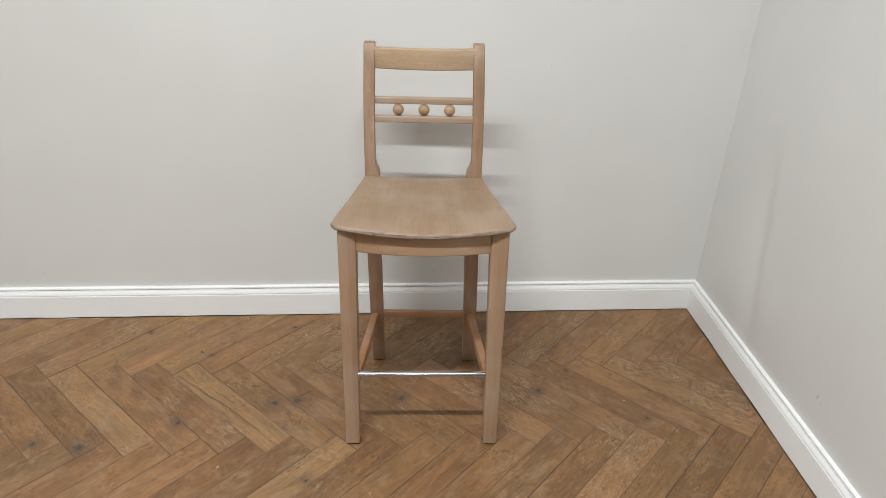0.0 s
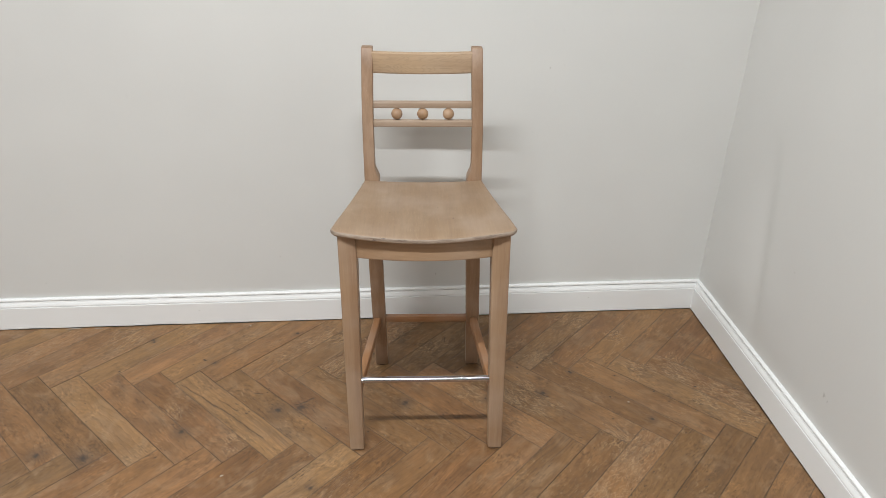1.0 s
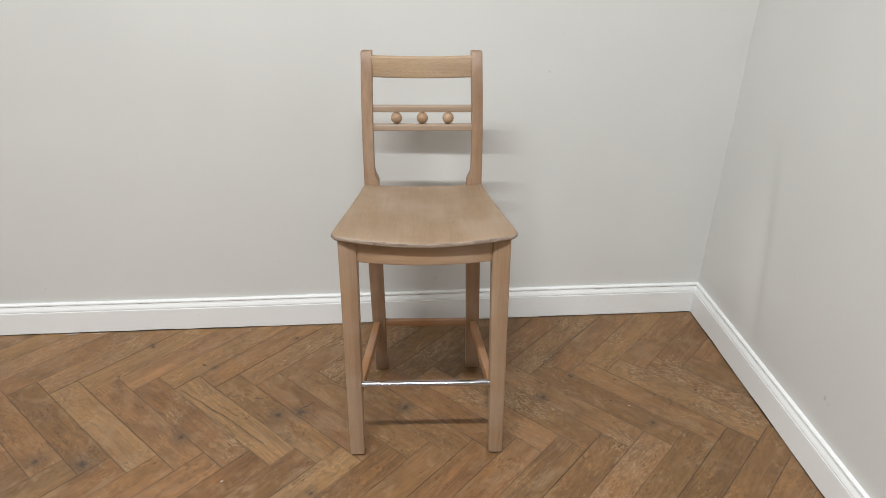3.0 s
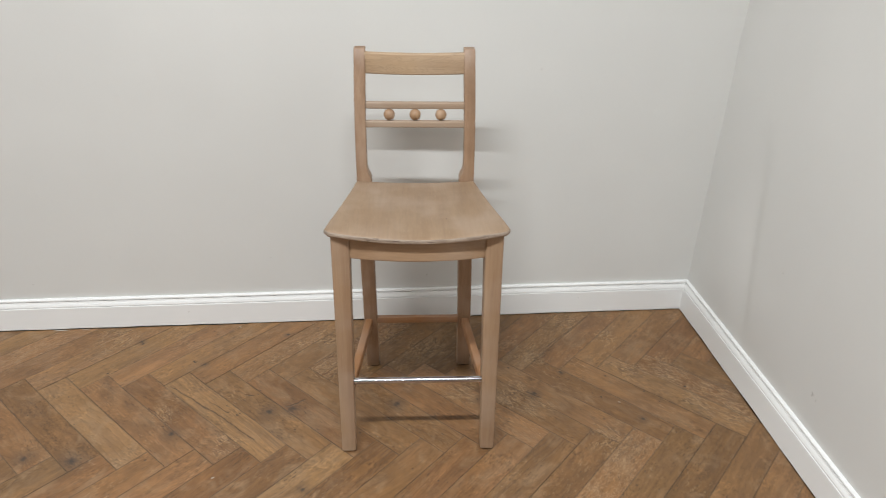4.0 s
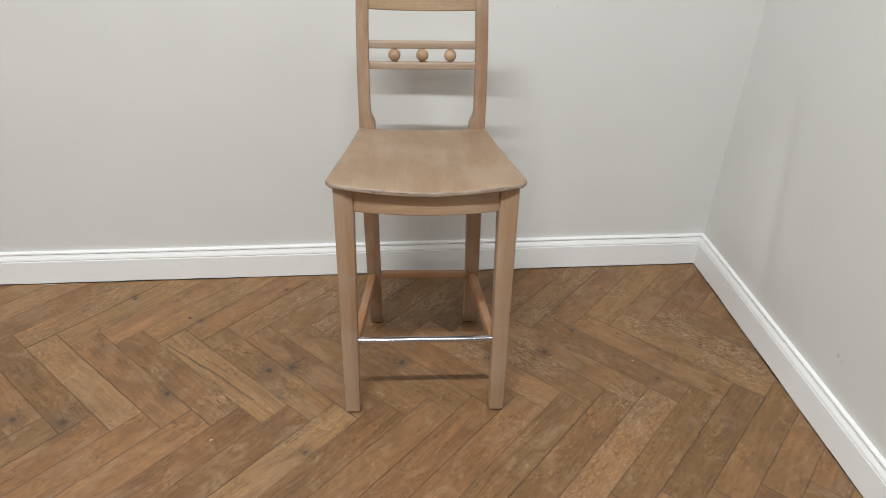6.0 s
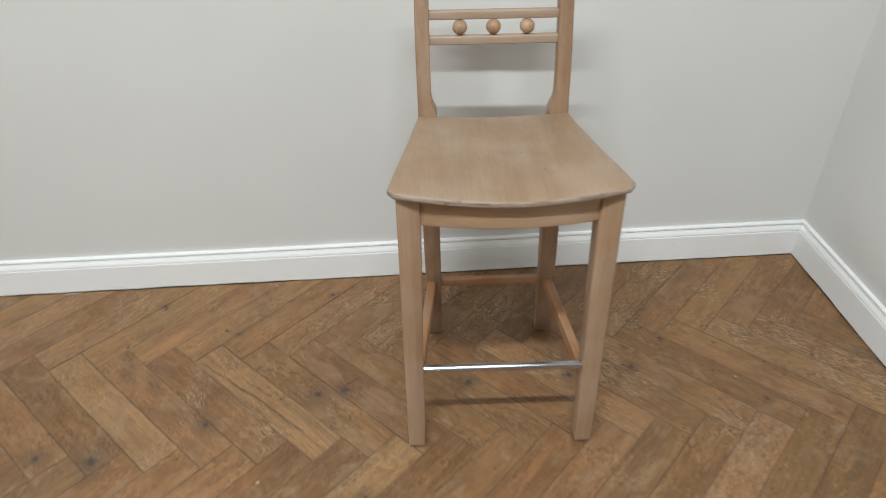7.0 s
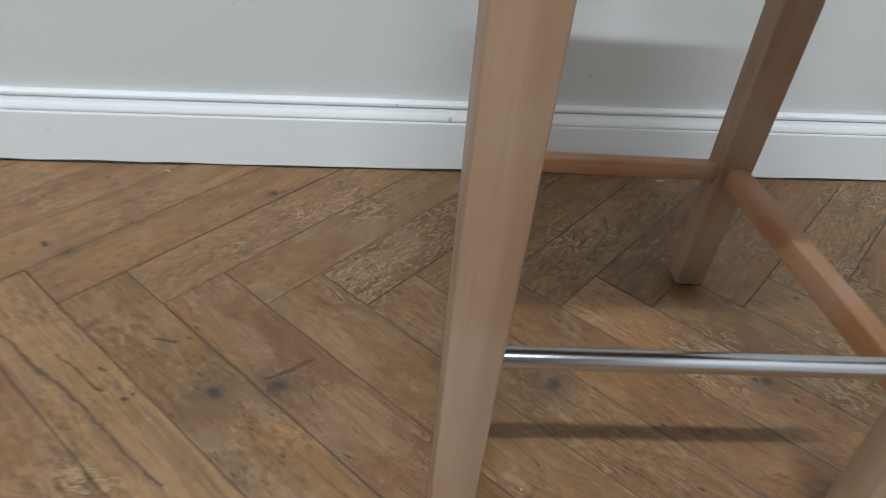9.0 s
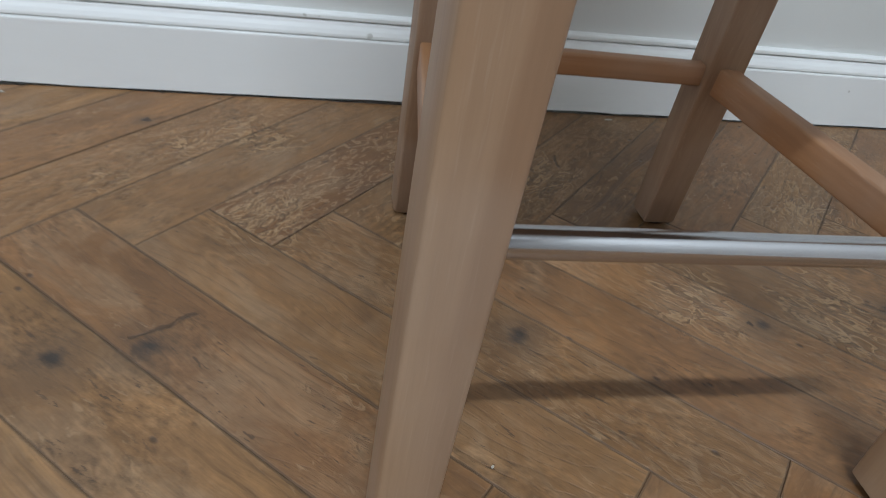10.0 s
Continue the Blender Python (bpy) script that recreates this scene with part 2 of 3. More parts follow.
    c = k.mix(k.maths("MULTIPLY", k.ramp(pores, [(0.34, 1.0), (0.45, 0.0)]), 0.16), c, (0.066, 0.037, 0.020))
    speck = k.noise(k.vmath("MULTIPLY", pw, (80.0, 170.0, 100.0)), 1.0, 4, 0.65)
    rough_spots = k.ramp(k.noise(p, 13.0, 3, 0.6), [(0.46, 0.06), (0.62, 0.95)])
    c = k.mix(rough_spots, c, k.mix(1.0, c, k.ramp(speck, [(0.30, 0.52), (0.50, 1.0), (0.70, 1.42)]), "MULTIPLY"))
    streak = k.noise(k.vmath("MULTIPLY", pw, (9.0, 210.0, 120.0)), 1.0, 4, 0.6, 0.3)
    lined = k.ramp(k.noise(k.vmath("MULTIPLY", p, (5.0, 14.0, 14.0)), 1.0, 3, 0.6), [(0.44, 0.06), (0.64, 0.8)])
    c = k.mix(lined, c, k.mix(1.0, c, k.ramp(streak, [(0.34, 0.74), (0.47, 1.0), (0.55, 1.0), (0.68, 1.25)]), "MULTIPLY"))
    c = k.mix(k.maths("MULTIPLY", fleck, 0.50), c, (0.46, 0.320, 0.185))
    # wavy cross figure in patches: pale crests with a dark trough beside them
    wavy = k.noise(k.vmath("MULTIPLY", p, (27.0, 58.0, 30.0)), 1.0, 3, 0.55, 1.7)
    patchy = k.noise(k.vmath("MULTIPLY", p, (16.0, 30.0, 20.0)), 1.0, 3, 0.6)
    where = None
    for x, y, r in FIGURED:
        d = k.maths("DIVIDE", k.vmath("DISTANCE", k.vmath("MULTIPLY", world_pos, (1.0, 1.0, 0.0)), (x, y, 0.0)), r)
        where = d if where is None else k.maths("MINIMUM", where, d)
    where = k.maths("ADD", where, k.maths("MULTIPLY", k.maths("SUBTRACT", patchy, 0.5), 3.0))
    where = k.maths("MAXIMUM", k.ramp(k.maths("MULTIPLY", where, 0.5), [(0.30, 1.0), (0.62, 0.0)]), k.ramp(patchy, [(0.60, 0.0), (0.72, 0.36)]))
    crest = k.maths("MULTIPLY", k.ramp(wavy, [(0.505, 0.0), (0.53, 1.0), (0.555, 1.0), (0.60, 0.0)]), where)
    trough = k.maths("MULTIPLY", k.ramp(wavy, [(0.44, 0.0), (0.48, 1.0), (0.50, 1.0), (0.515, 0.0)]), where)
    c = k.mix(k.maths("MULTIPLY", crest, 0.40), c, (0.52, 0.355, 0.19))
    c = k.mix(k.maths("MULTIPLY", trough, 0.52), c, (0.060, 0.034, 0.017))
    c = k.mix(k.maths("MULTIPLY", ribs, 0.5), c, (0.075, 0.042, 0.022))
    c = k.mix(k.maths("MULTIPLY", pits, 0.70), c, (0.035, 0.022, 0.015))
    c = k.mix(k.maths("MULTIPLY", k.maths("MULTIPLY", worn_lit_rim, single), 0.07), c, (0.46, 0.31, 0.18))
    c = k.mix(k.maths("MULTIPLY", k.maths("MULTIPLY", grime, single), 0.56), c, (0.046, 0.028, 0.016))
    dash = k.ramp(k.noise(k.vmath("MULTIPLY", pw, (38.0, 190.0, 60.0)), 1.0, 4, 0.7), [(0.62, 0.0), (0.66, 1.0)])
    dash = k.maths("MULTIPLY", dash, k.ramp(k.noise(p, 9.0, 3, 0.6), [(0.46, 0.0), (0.58, 1.0)]))
    c = k.mix(k.maths("MULTIPLY", dash, 0.75), c, (0.045, 0.028, 0.018))
    # knots and dark stains round them
    flat = k.vmath("MULTIPLY", world_pos, (1.0, 1.0, 0.0))
    wob = k.noise(k.vmath("MULTIPLY", coord, (45.0, 110.0, 0.0)), 1.0, 5, 0.7)
    ring = None
    for x, y, r in KNOTS:
        d = k.maths("DIVIDE", k.vmath("DISTANCE", flat, (x, y, 0.0)), r)
        ring = d if ring is None else k.maths("MINIMUM", ring, d)
    ring = k.maths("ADD", ring, k.maths("MULTIPLY", k.maths("SUBTRACT", wob, 0.5), 1.7))
    c = k.mix(k.ramp(k.maths("MULTIPLY", ring, 0.25), [(0.05, 0.62), (0.75, 0.0)]), c, (0.080, 0.053, 0.034))
    c = k.mix(k.ramp(k.maths("MULTIPLY", ring, 0.25), [(0.04, 0.86), (0.20, 0.0)]), c, (0.030, 0.024, 0.021))
    ring = None
    for x, y, r in CHIPS:
        d = k.maths("DIVIDE", k.vmath("DISTANCE", flat, (x, y, 0.0)), r)
        ring = d if ring is None else k.maths("MINIMUM", ring, d)
    ring = k.maths("ADD", ring, k.maths("MULTIPLY", k.maths("SUBTRACT", k.noise(coord, 130.0, 3, 0.6), 0.5), 4.0))
    c = k.mix(k.ramp(k.maths("MULTIPLY", ring, 0.25), [(0.18, 0.85), (0.26, 0.0)]), c, (0.030, 0.020, 0.014))
    # long splits
    stray = k.vmath("MULTIPLY", k.vmath("SUBTRACT", k.node("ShaderNodeTexNoise", Vector=coord, Scale=38.0, Detail=4.0).outputs["Color"], (0.5, 0.5, 0.5)), (0.016, 0.016, 0.0))
    loose = k.vmath("ADD", flat, stray)
    crack = None
    for x0, y0, x1, y1, w in SPLITS:
        run = Vector((x1 - x0, y1 - y0, 0.0))
        off = k.vmath("SUBTRACT", loose, (x0, y0, 0.0))
        n = k.nt.nodes.new("ShaderNodeClamp")
        k.put(n.inputs["Value"], k.maths("DIVIDE", k.vmath("DOT_PRODUCT", off, tuple(run)), run.length_squared))
        d = k.maths("DIVIDE", k.vmath("DISTANCE", off, k.vmath("SCALE", tuple(run), n.outputs[0])), w)
        crack = d if crack is None else k.maths("MINIMUM", crack, d)
    crack = k.maths("ADD", crack, k.maths("MULTIPLY", k.maths("SUBTRACT", k.noise(coord, 90.0, 3, 0.6), 0.5), 2.2))
    crack = k.ramp(k.maths("MULTIPLY", crack, 0.25), [(0.10, 1.0), (0.30, 0.0)])
    c = k.mix(k.maths("MULTIPLY", crack, 0.72), c, (0.045, 0.026, 0.014))
    k.put(bsdf.inputs["Base Color"], c)
    k.put(bsdf.inputs["Roughness"], k.maths("MULTIPLY_ADD", cloud, 0.25, 0.33))
    bsdf.inputs["Specular IOR Level"].default_value = 0.5
    h = k.maths("ADD", k.maths("MULTIPLY", grain, 0.6), k.maths("MULTIPLY", pores, 0.7))
    h = k.maths("ADD", h, k.maths("ADD", k.maths("MULTIPLY", fleck, 0.8), k.maths("MULTIPLY", speck, 0.6)))
    h = k.maths("SUBTRACT", h, k.maths("MULTIPLY_ADD", rings, 0.4, ribs))
    h = k.maths("SUBTRACT", h, k.maths("ADD", pits, k.maths("MULTIPLY", k.maths("MULTIPLY", grime, single), 0.4)))
    h = k.maths("SUBTRACT", k.maths("MULTIPLY_ADD", crest, 0.8, h), k.maths("ADD", trough, crack))
    k.put(bsdf.inputs["Normal"], k.bump(h, 0.50, 0.0014))
    return m


def limed_oak(name, axis, light=(0.335, 0.236, 0.155), dark=(0.262, 0.173, 0.107), figure=0.0, gloss=0.5, banding=0.5, dings=()):
    """Pale limed timber with the grain along one axis of the chair."""
    m, nt, bsdf = material(name)
    k = Net(nt)
    coord = k.node("ShaderNodeTexCoord").outputs["Object"]
    rnd = k.node("ShaderNodeObjectInfo").outputs["Random"]
    p = k.vmath("ADD", coord, k.node("ShaderNodeCombineXYZ", X=k.maths("MULTIPLY", rnd, 17.0), Y=k.maths("MULTIPLY", rnd, 29.0), Z=k.maths("MULTIPLY", rnd, 41.0)).outputs[0])
    fine = tuple(7.0 if i == axis else 170.0 for i in range(3))
    broad = tuple(2.0 if i == axis else 34.0 for i in range(3))
    pore = tuple(26.0 if i == axis else 620.0 for i in range(3))
    g1 = k.noise(k.vmath("MULTIPLY", p, fine), 1.0, 5, 0.6)
    g2 = k.noise(k.vmath("MULTIPLY", p, broad), 1.0, 4, 0.55, 0.3 + figure)
    g3 = k.noise(k.vmath("MULTIPLY", p, pore), 1.0, 2, 0.5)
    big = k.noise(p, 9.0, 3, 0.5)
    c = k.mix(k.ramp(g2, [(0.3, 0.0), (0.7, 1.0)]), dark, light)
    c = k.mix(k.maths("MULTIPLY", k.ramp(g1, [(0.35, 1.0), (0.55, 0.0)]), 0.22), c, tuple(v * 0.72 for v in dark))
    c = k.mix(k.maths("MULTIPLY", k.ramp(g3, [(0.60, 0.0), (0.70, 1.0)]), 0.10), c, (0.55, 0.44, 0.35))
    c = k.mix(k.maths("MULTIPLY", k.ramp(big, [(0.45, 0.0), (0.65, 1.0)]), 0.26), c, (0.40, 0.32, 0.26))
    ruddy = k.noise(k.vmath("MULTIPLY", p, tuple(5.0 if i == axis else 16.0 for i in range(3))), 1.0, 3, 0.55)
    c = k.mix(1.0, c, k.mix(k.ramp(ruddy, [(0.36, 0.0), (0.64, 1.0)]), (0.95, 0.915, 0.88), (1.03, 1.03, 1.03)), "MULTIPLY")
    band = k.noise(k.vmath("MULTIPLY", p, tuple(1.2 if i == axis else 75.0 for i in range(3))), 1.0, 2, 0.5)
    c = k.mix(banding, c, k.mix(k.ramp(band, [(0.36, 0.0), (0.62, 1.0)]), (0.84, 0.79, 0.73), (1.07, 1.07, 1.08)), "MULTIPLY")
    if figure:
        # flame figure: thin lines round long tongues
        tongue = k.noise(k.vmath("MULTIPLY", p, tuple(6.5 if i == axis else 30.0 for i in range(3))), 1.0, 3, 0.45)
        line = k.ramp(k.maths("FRACT", k.maths("MULTIPLY", tongue, 19.0)), [(0.0, 0.0), (0.45, 0.05), (0.82, 1.0), (1.0, 0.0)])
        line = k.maths("MULTIPLY", line, k.ramp(g1, [(0.35, 1.0), (0.60, 0.25)]))
        c = k.mix(k.maths("MULTIPLY", line, 0.50), c, tuple(v * 0.70 for v in dark))
    for place, r in dings:
        d = k.maths("DIVIDE", k.vmath("LENGTH", k.vmath("MULTIPLY", k.vmath("SUBTRACT", coord, place), (1.0, 0.45, 0.0))), r)
        d = k.maths("ADD", d, k.maths("MULTIPLY", k.maths("SUBTRACT", k.noise(coord, 300.0, 3, 0.6), 0.5), 1.5))
        c = k.mix(k.ramp(k.maths("MULTIPLY", d, 0.25), [(0.15, 0.75), (0.32, 0.0)]), c, (0.085, 0.05, 0.03))
    k.put(bsdf.inputs["Base Color"], c)
    k.put(bsdf.inputs["Roughness"], k.maths("MULTIPLY_ADD", g2, 0.16, 0.42))
    bsdf.inputs["Specular IOR Level"].default_value = gloss
    k.put(bsdf.inputs["Normal"], k.bump(k.maths("ADD", g1, k.maths("MULTIPLY", g3, 0.5)), 0.16, 0.0008))
    return m


def worn_edge():
    """Seat rim rubbed to grey raw timber with dark chips."""
    m, nt, bsdf = material("worn_timber_edge")
    k = Net(nt)
    coord = k.node("ShaderNodeTexCoord").outputs["Object"]
    n = k.noise(k.vmath("MULTIPLY", coord, (22.0, 22.0, 140.0)), 1.0, 4, 0.65)
    chips = k.ramp(k.noise(k.vmath("MULTIPLY", coord, (38.0, 38.0, 190.0)), 1.0, 3, 0.6), [(0.62, 0.0), (0.68, 1.0)])
    c = k.mix(k.ramp(n, [(0.35, 0.0), (0.65, 1.0)]), (0.18, 0.13, 0.095), (0.34, 0.27, 0.21))
    c = k.mix(k.maths("MULTIPLY", chips, 0.8), c, (0.09, 0.06, 0.045))
    k.put(bsdf.inputs["Base Color"], c)
    bsdf.inputs["Roughness"].default_value = 0.5
    k.put(bsdf.inputs["Normal"], k.bump(n, 0.3, 0.002))
    return m


WALL = wall_paint("warm_grey_wall_paint", (0.646, 0.647, 0.624))
# for the unseen ceiling: greyed to lower the fill light
CEIL = wall_paint("dim_bounce_ceiling", (0.55, 0.55, 0.53))
GLOSS = gloss_paint("white_gloss_paint", (0.825, 0.835, 0.825))
BOARD = floor_board()
GAP = plain("dark_joint", (0.06, 0.036, 0.021), 0.9)
OAK_U = limed_oak("limed_oak_across", 0)
OAK_V = limed_oak("limed_oak_seat", 1, light=(0.291, 0.203, 0.129), dark=(0.248, 0.168, 0.104), gloss=0.42, banding=0.12, dings=(((0.0635, 0.072, 0.65), 0.0016), ((0.030, 0.150, 0.65), 0.0009), ((-0.085, 0.110, 0.65), 0.0010)))
OAK_Z = limed_oak("limed_oak_upright", 2, light=(0.382, 0.262, 0.164), dark=(0.286, 0.181, 0.110), banding=0.2)
# back posts' oak, darkened and reddened to imitate the shade under the seat
OAK_POST_SHADED = limed_oak("limed_oak_post_shaded", 2, light=(0.318, 0.208, 0.130), dark=(0.236, 0.143, 0.083))
OAK_RAIL = limed_oak("limed_oak_top_rail", 0, light=(0.465, 0.342, 0.222), dark=(0.365, 0.255, 0.155), figure=0.5)
# stretchers' oak, its orange standing in for warm light off the floor
OAK_BOUNCE = limed_oak("oak_floor_bounce_along", 1, light=(0.390, 0.204, 0.094), dark=(0.290, 0.142, 0.062))
OAK_BOUNCE_ACROSS = limed_oak("oak_floor_bounce_across", 0, light=(0.390, 0.204, 0.094), dark=(0.290, 0.142, 0.062))
OAK_APRON = limed_oak("limed_oak_apron", 0, light=(0.405, 0.272, 0.166), dark=(0.315, 0.202, 0.120), banding=0.3)
OAK_CROSS = limed_oak("limed_oak_cross_rail", 0, light=(0.365, 0.280, 0.205), dark=(0.300, 0.214, 0.148), banding=0.3)
OAK_BALL = limed_oak("honey_oak_ball", 2, light=(0.365, 0.228, 0.122), dark=(0.275, 0.160, 0.082), gloss=0.6)
WORN = worn_edge()
CHROME = plain("polished_steel", (0.52, 0.52, 0.54), 0.16, 1.0)
# for the unseen walls: dark so that they bounce little light back
DIM = wall_paint("dim_bounce_wall", (0.20, 0.19, 0.18))
FLAKE = plain("flaked_white_paint", (0.40, 0.37, 0.32), 0.8)
FELT = plain("brown_felt_glide", (0.03, 0.02, 0.015), 0.9)


# ---- mesh helpers ----
def mesh_object(name, bm, mats, parent=None, label="", smooth=False):
    bmesh.ops.recalc_face_normals(bm, faces=bm.faces)
    me = bpy.data.meshes.new(name)
    bm.to_mesh(me)
    bm.free()
    for mt in (mats if isinstance(mats, (list, tuple)) else [mats]):
        me.materials.append(mt)
    if smooth:
        for poly in me.polygons:
            poly.use_smooth = True
    ob = new(name, me)
    if parent is not None:
        ob.parent = parent
    if label:
        tagged(ob, label)
    return ob


def box(bm, x0, x1, y0, y1, z0, z1):
    vs = [bm.verts.new(c) for c in ((x0, y0, z0), (x1, y0, z0), (x1, y1, z0), (x0, y1, z0), (x0, y0, z1), (x1, y0, z1), (x1, y1, z1), (x0, y1, z1))]
    for f in ((3, 2, 1, 0), (4, 5, 6, 7), (0, 1, 5, 4), (1, 2, 6, 5), (2, 3, 7, 6), (3, 0, 4, 7)):
        bm.faces.new([vs[i] for i in f])


def loft(bm, rings, cap=True):
    rows = [[bm.verts.new(c) for c in ring] for ring in rings]
    n = len(rows[0])
    for a, b in zip(rows, rows[1:]):
        for i in range(n):
            bm.faces.new((a[i], a[(i + 1) % n], b[(i + 1) % n], b[i]))
    if cap:
        bm.faces.new(rows[0][::-1])
        bm.faces.new(rows[-1])
    return rows


def rounded(a0, a1, b0, b1, r, steps=3):
    """Corners of a rectangle with rounded corners, counter-clockwise, as pairs."""
    r = min(r, (a1 - a0) * 0.49, (b1 - b0) * 0.49)
    out = []
    for ca, cb, start in ((a1 - r, b1 - r, 0), (a0 + r, b1 - r, 90), (a0 + r, b0 + r, 180), (a1 - r, b0 + r, 270)):
        for i in range(steps + 1):
            ang = radians(start + 90 * i / steps)
            out.append((ca + r * math.cos(ang), cb + r * math.sin(ang)))
    return out


# ---- the room ----
def slab(name, x0, x1, y0, y1, z0, z1, mat, label, category):
    bm = bmesh.new()
    box(bm, x0, x1, y0, y1, z0, z1)
    return tagged(mesh_object(name, bm, mat), label, category, kind="structure")


slab("wall_north", WEST - 0.12, EAST + 0.12, NORTH, NORTH + 0.12, -0.1, CEILING, WALL, "plain warm light grey painted plaster wall", "wall")


def uneven_wall():
    """East wall: the plaster swells a little beside the corner, low down."""
    bm = bmesh.new()
    ys = [SOUTH + (1.2 - SOUTH) * i / 8 for i in range(8)] + [1.2 + (NORTH - 1.2) * i / 60 for i in range(61)]
    zs = [-0.1 + 0.05 * i for i in range(23)] + [1.2, 1.6, 2.1, CEILING]
    grid = []
    for z in zs:
        row = []
        fade = max(0.0, min(1.0, (0.80 - z) / 0.25))
        ridge = 1.604 + 0.19 * z + 0.010 * noise.noise(Vector((z * 7.0, 2.0, 1.0)))
        lip = 0.004 * noise.noise(Vector((z * 9.0, 4.0, 3.0))) * max(0.0, min(1.0, (z - 0.1) / 0.1))
        for y in ys:
            swell = -fade * max(0.0, min(1.0, (z - 0.1) / 0.15)) * (0.0105 / (1 + math.exp(min(50.0, -(y - ridge) / 0.013))) * math.exp(-max(0.0, y - ridge) / 0.09)) + 0.0012 * noise.noise(Vector((y * 3.0, z * 2.2, 5.0)))
            edge = min(1.0, (NORTH - y) / 0.04)
            row.append(bm.verts.new((EAST - swell * edge - lip * max(0.0, 1 - (NORTH - y) / 0.05), y, z)))
        grid.append(row)
    for a, b in zip(grid, grid[1:]):
        for i in range(len(ys) - 1):
            bm.faces.new((a[i], b[i], b[i + 1], a[i + 1]))
    box(bm, EAST + 0.009, EAST + 0.12, SOUTH, NORTH, -0.1, CEILING)
    ob = mesh_object("wall_east", bm, WALL)
    for poly in ob.data.polygons:
        poly.use_smooth = len(poly.vertices) == 4 and poly.normal.x < -0.5
    return tagged(ob, "plain warm light grey painted plaster wall, slightly uneven", "wall", kind="structure")


uneven_wall()
# west and south walls are unseen; their dark colour deepens the shadows
slab("unseen_wall_west", WEST - 0.12, WEST, SOUTH, NORTH, -0.1, CEILING, DIM, "unseen wall closing the room, darkened to cut bounced light", "wall")
slab("unseen_wall_south", WEST - 0.12, EAST + 0.12, SOUTH - 0.12, SOUTH, -0.1, CEILING, DIM, "unseen wall closing the room, darkened to cut bounced light", "wall")
slab("ceiling", WEST - 0.12, EAST + 0.12, SOUTH - 0.12, NORTH + 0.12, CEILING, CEILING + 0.12, CEIL, "unseen ceiling, greyed to cut bounced light", "ceiling")

# moulded skirting: depth from the wall, height
SKIRT = [(0.0, 0.0020), (0.018, 0.0020), (0.018, 0.0812), (0.0174, 0.0832), (0.0160, 0.0838), (0.0138, 0.0842), (0.0136, 0.0856), (0.0166, 0.0862), (0.0162, 0.0895), (0.0140, 0.0945),
         (0.0112, 0.0990), (0.0104, 0.1018), (0.0100, 0.1026), (0.0056, 0.1030), (0.0054, 0.1052), (0.0108, 0.1058), (0.0107, 0.1098), (0.0092, 0.1116), (0.0050, 0.1125), (0.0, 0.1127)]


def skirting(name, start, end, inward, trim0, trim1):
    """A run of skirting along a wall, mitred at both ends by trim."""
    a, b, n = Vector(start), Vector(end), Vector(inward)
    along = (b - a).normalized()
    bm = bmesh.new()
    steps = 180
    rings = []
    for i in range(steps + 1):
        f = i / steps
        ring = []
        for d, z in SKIRT:
            base = a.lerp(b, f) + along * (trim0 * d * (1 - f) - trim1 * d * f)
            wob = 0.0006 * noise.noise(Vector((base.x * 3.1, base.y * 3.1, 0.7)))
            ring.append(base + n * (d + (wob if d > 0 else 0)) + Vector((0, 0, z + (0.0010 * noise.noise(Vector((base.x * 2.3, base.y * 2.3, 9.0))) if z > 0.05 else 0.0042 * abs(noise.noise(Vector((base.x * 7.3, base.y * 7.3, 4.0))))))))
        rings.append(ring)
    loft(bm, rings)
    return tagged(mesh_object(name, bm, GLOSS), "white gloss painted moulded skirting board along the wall", "skirting board", kind="structure")


skirting("baseboard_north", (WEST, NORTH, 0), (EAST, NORTH, 0), (0, -1, 0), 1, 1)
skirting("baseboard_east", (EAST, NORTH, 0), (EAST, SOUTH, 0), (-1, 0, 0), 1, 1)
skirting("baseboard_south", (EAST, SOUTH, 0), (WEST, SOUTH, 0), (0, 1, 0), 1, 1)
skirting("baseboard_west", (WEST, SOUTH, 0), (WEST, NORTH, 0), (1, 0, 0), 1, 1)

# ---- the chair ----
CHAIR = pose(0.0145, 1.3675, 0, 0, 0, -2.4)
RACK = Matrix(((1, 0, -0.0065, 0), (0, 1, 0, 0), (0, 0, 1, 0), (0, 0, 0, 1)))
chair = new("counter_stool")
chair.matrix_world = CHAIR
tagged(chair, "tall limed oak counter stool with a polished steel foot bar", "bar stool")


def part(name, bm, mats, label="", smooth=False, parent=None):
    bmesh.ops.transform(bm, matrix=RACK, verts=bm.verts)
    return mesh_object(name, bm, mats, parent or chair, label, smooth)


def smooth_by_angle(ob, degrees=35):
    me = ob.data
    for poly in me.polygons:
        poly.use_smooth = True
    bm = bmesh.new()
    bm.from_mesh(me)
    for e in bm.edges:
        e.smooth = len(e.link_faces) == 2 and e.calc_face_angle(0) < radians(degrees)
    bm.to_mesh(me)
    bm.free()
    return ob


def upright(name, levels, mat, radius=0.003, label=""):
    """A post from levels of (z, u0, u1, v0, v1)."""
    bm = bmesh.new()
    loft(bm, [[(a, b, z) for a, b in rounded(u0, u1, v0, v1, radius)] for z, u0, u1, v0, v1 in levels])
    return smooth_by_angle(part(name, bm, mat, label))


def lerp_table(table, z):
    for (z0, *a), (z1, *b) in zip(table, table[1:]):
        if z <= z1:
            f = max(0.0, (z - z0) / (z1 - z0))
            return [p + (q - p) * f for p, q in zip(a, b)]
    return list(table[-1][1:])


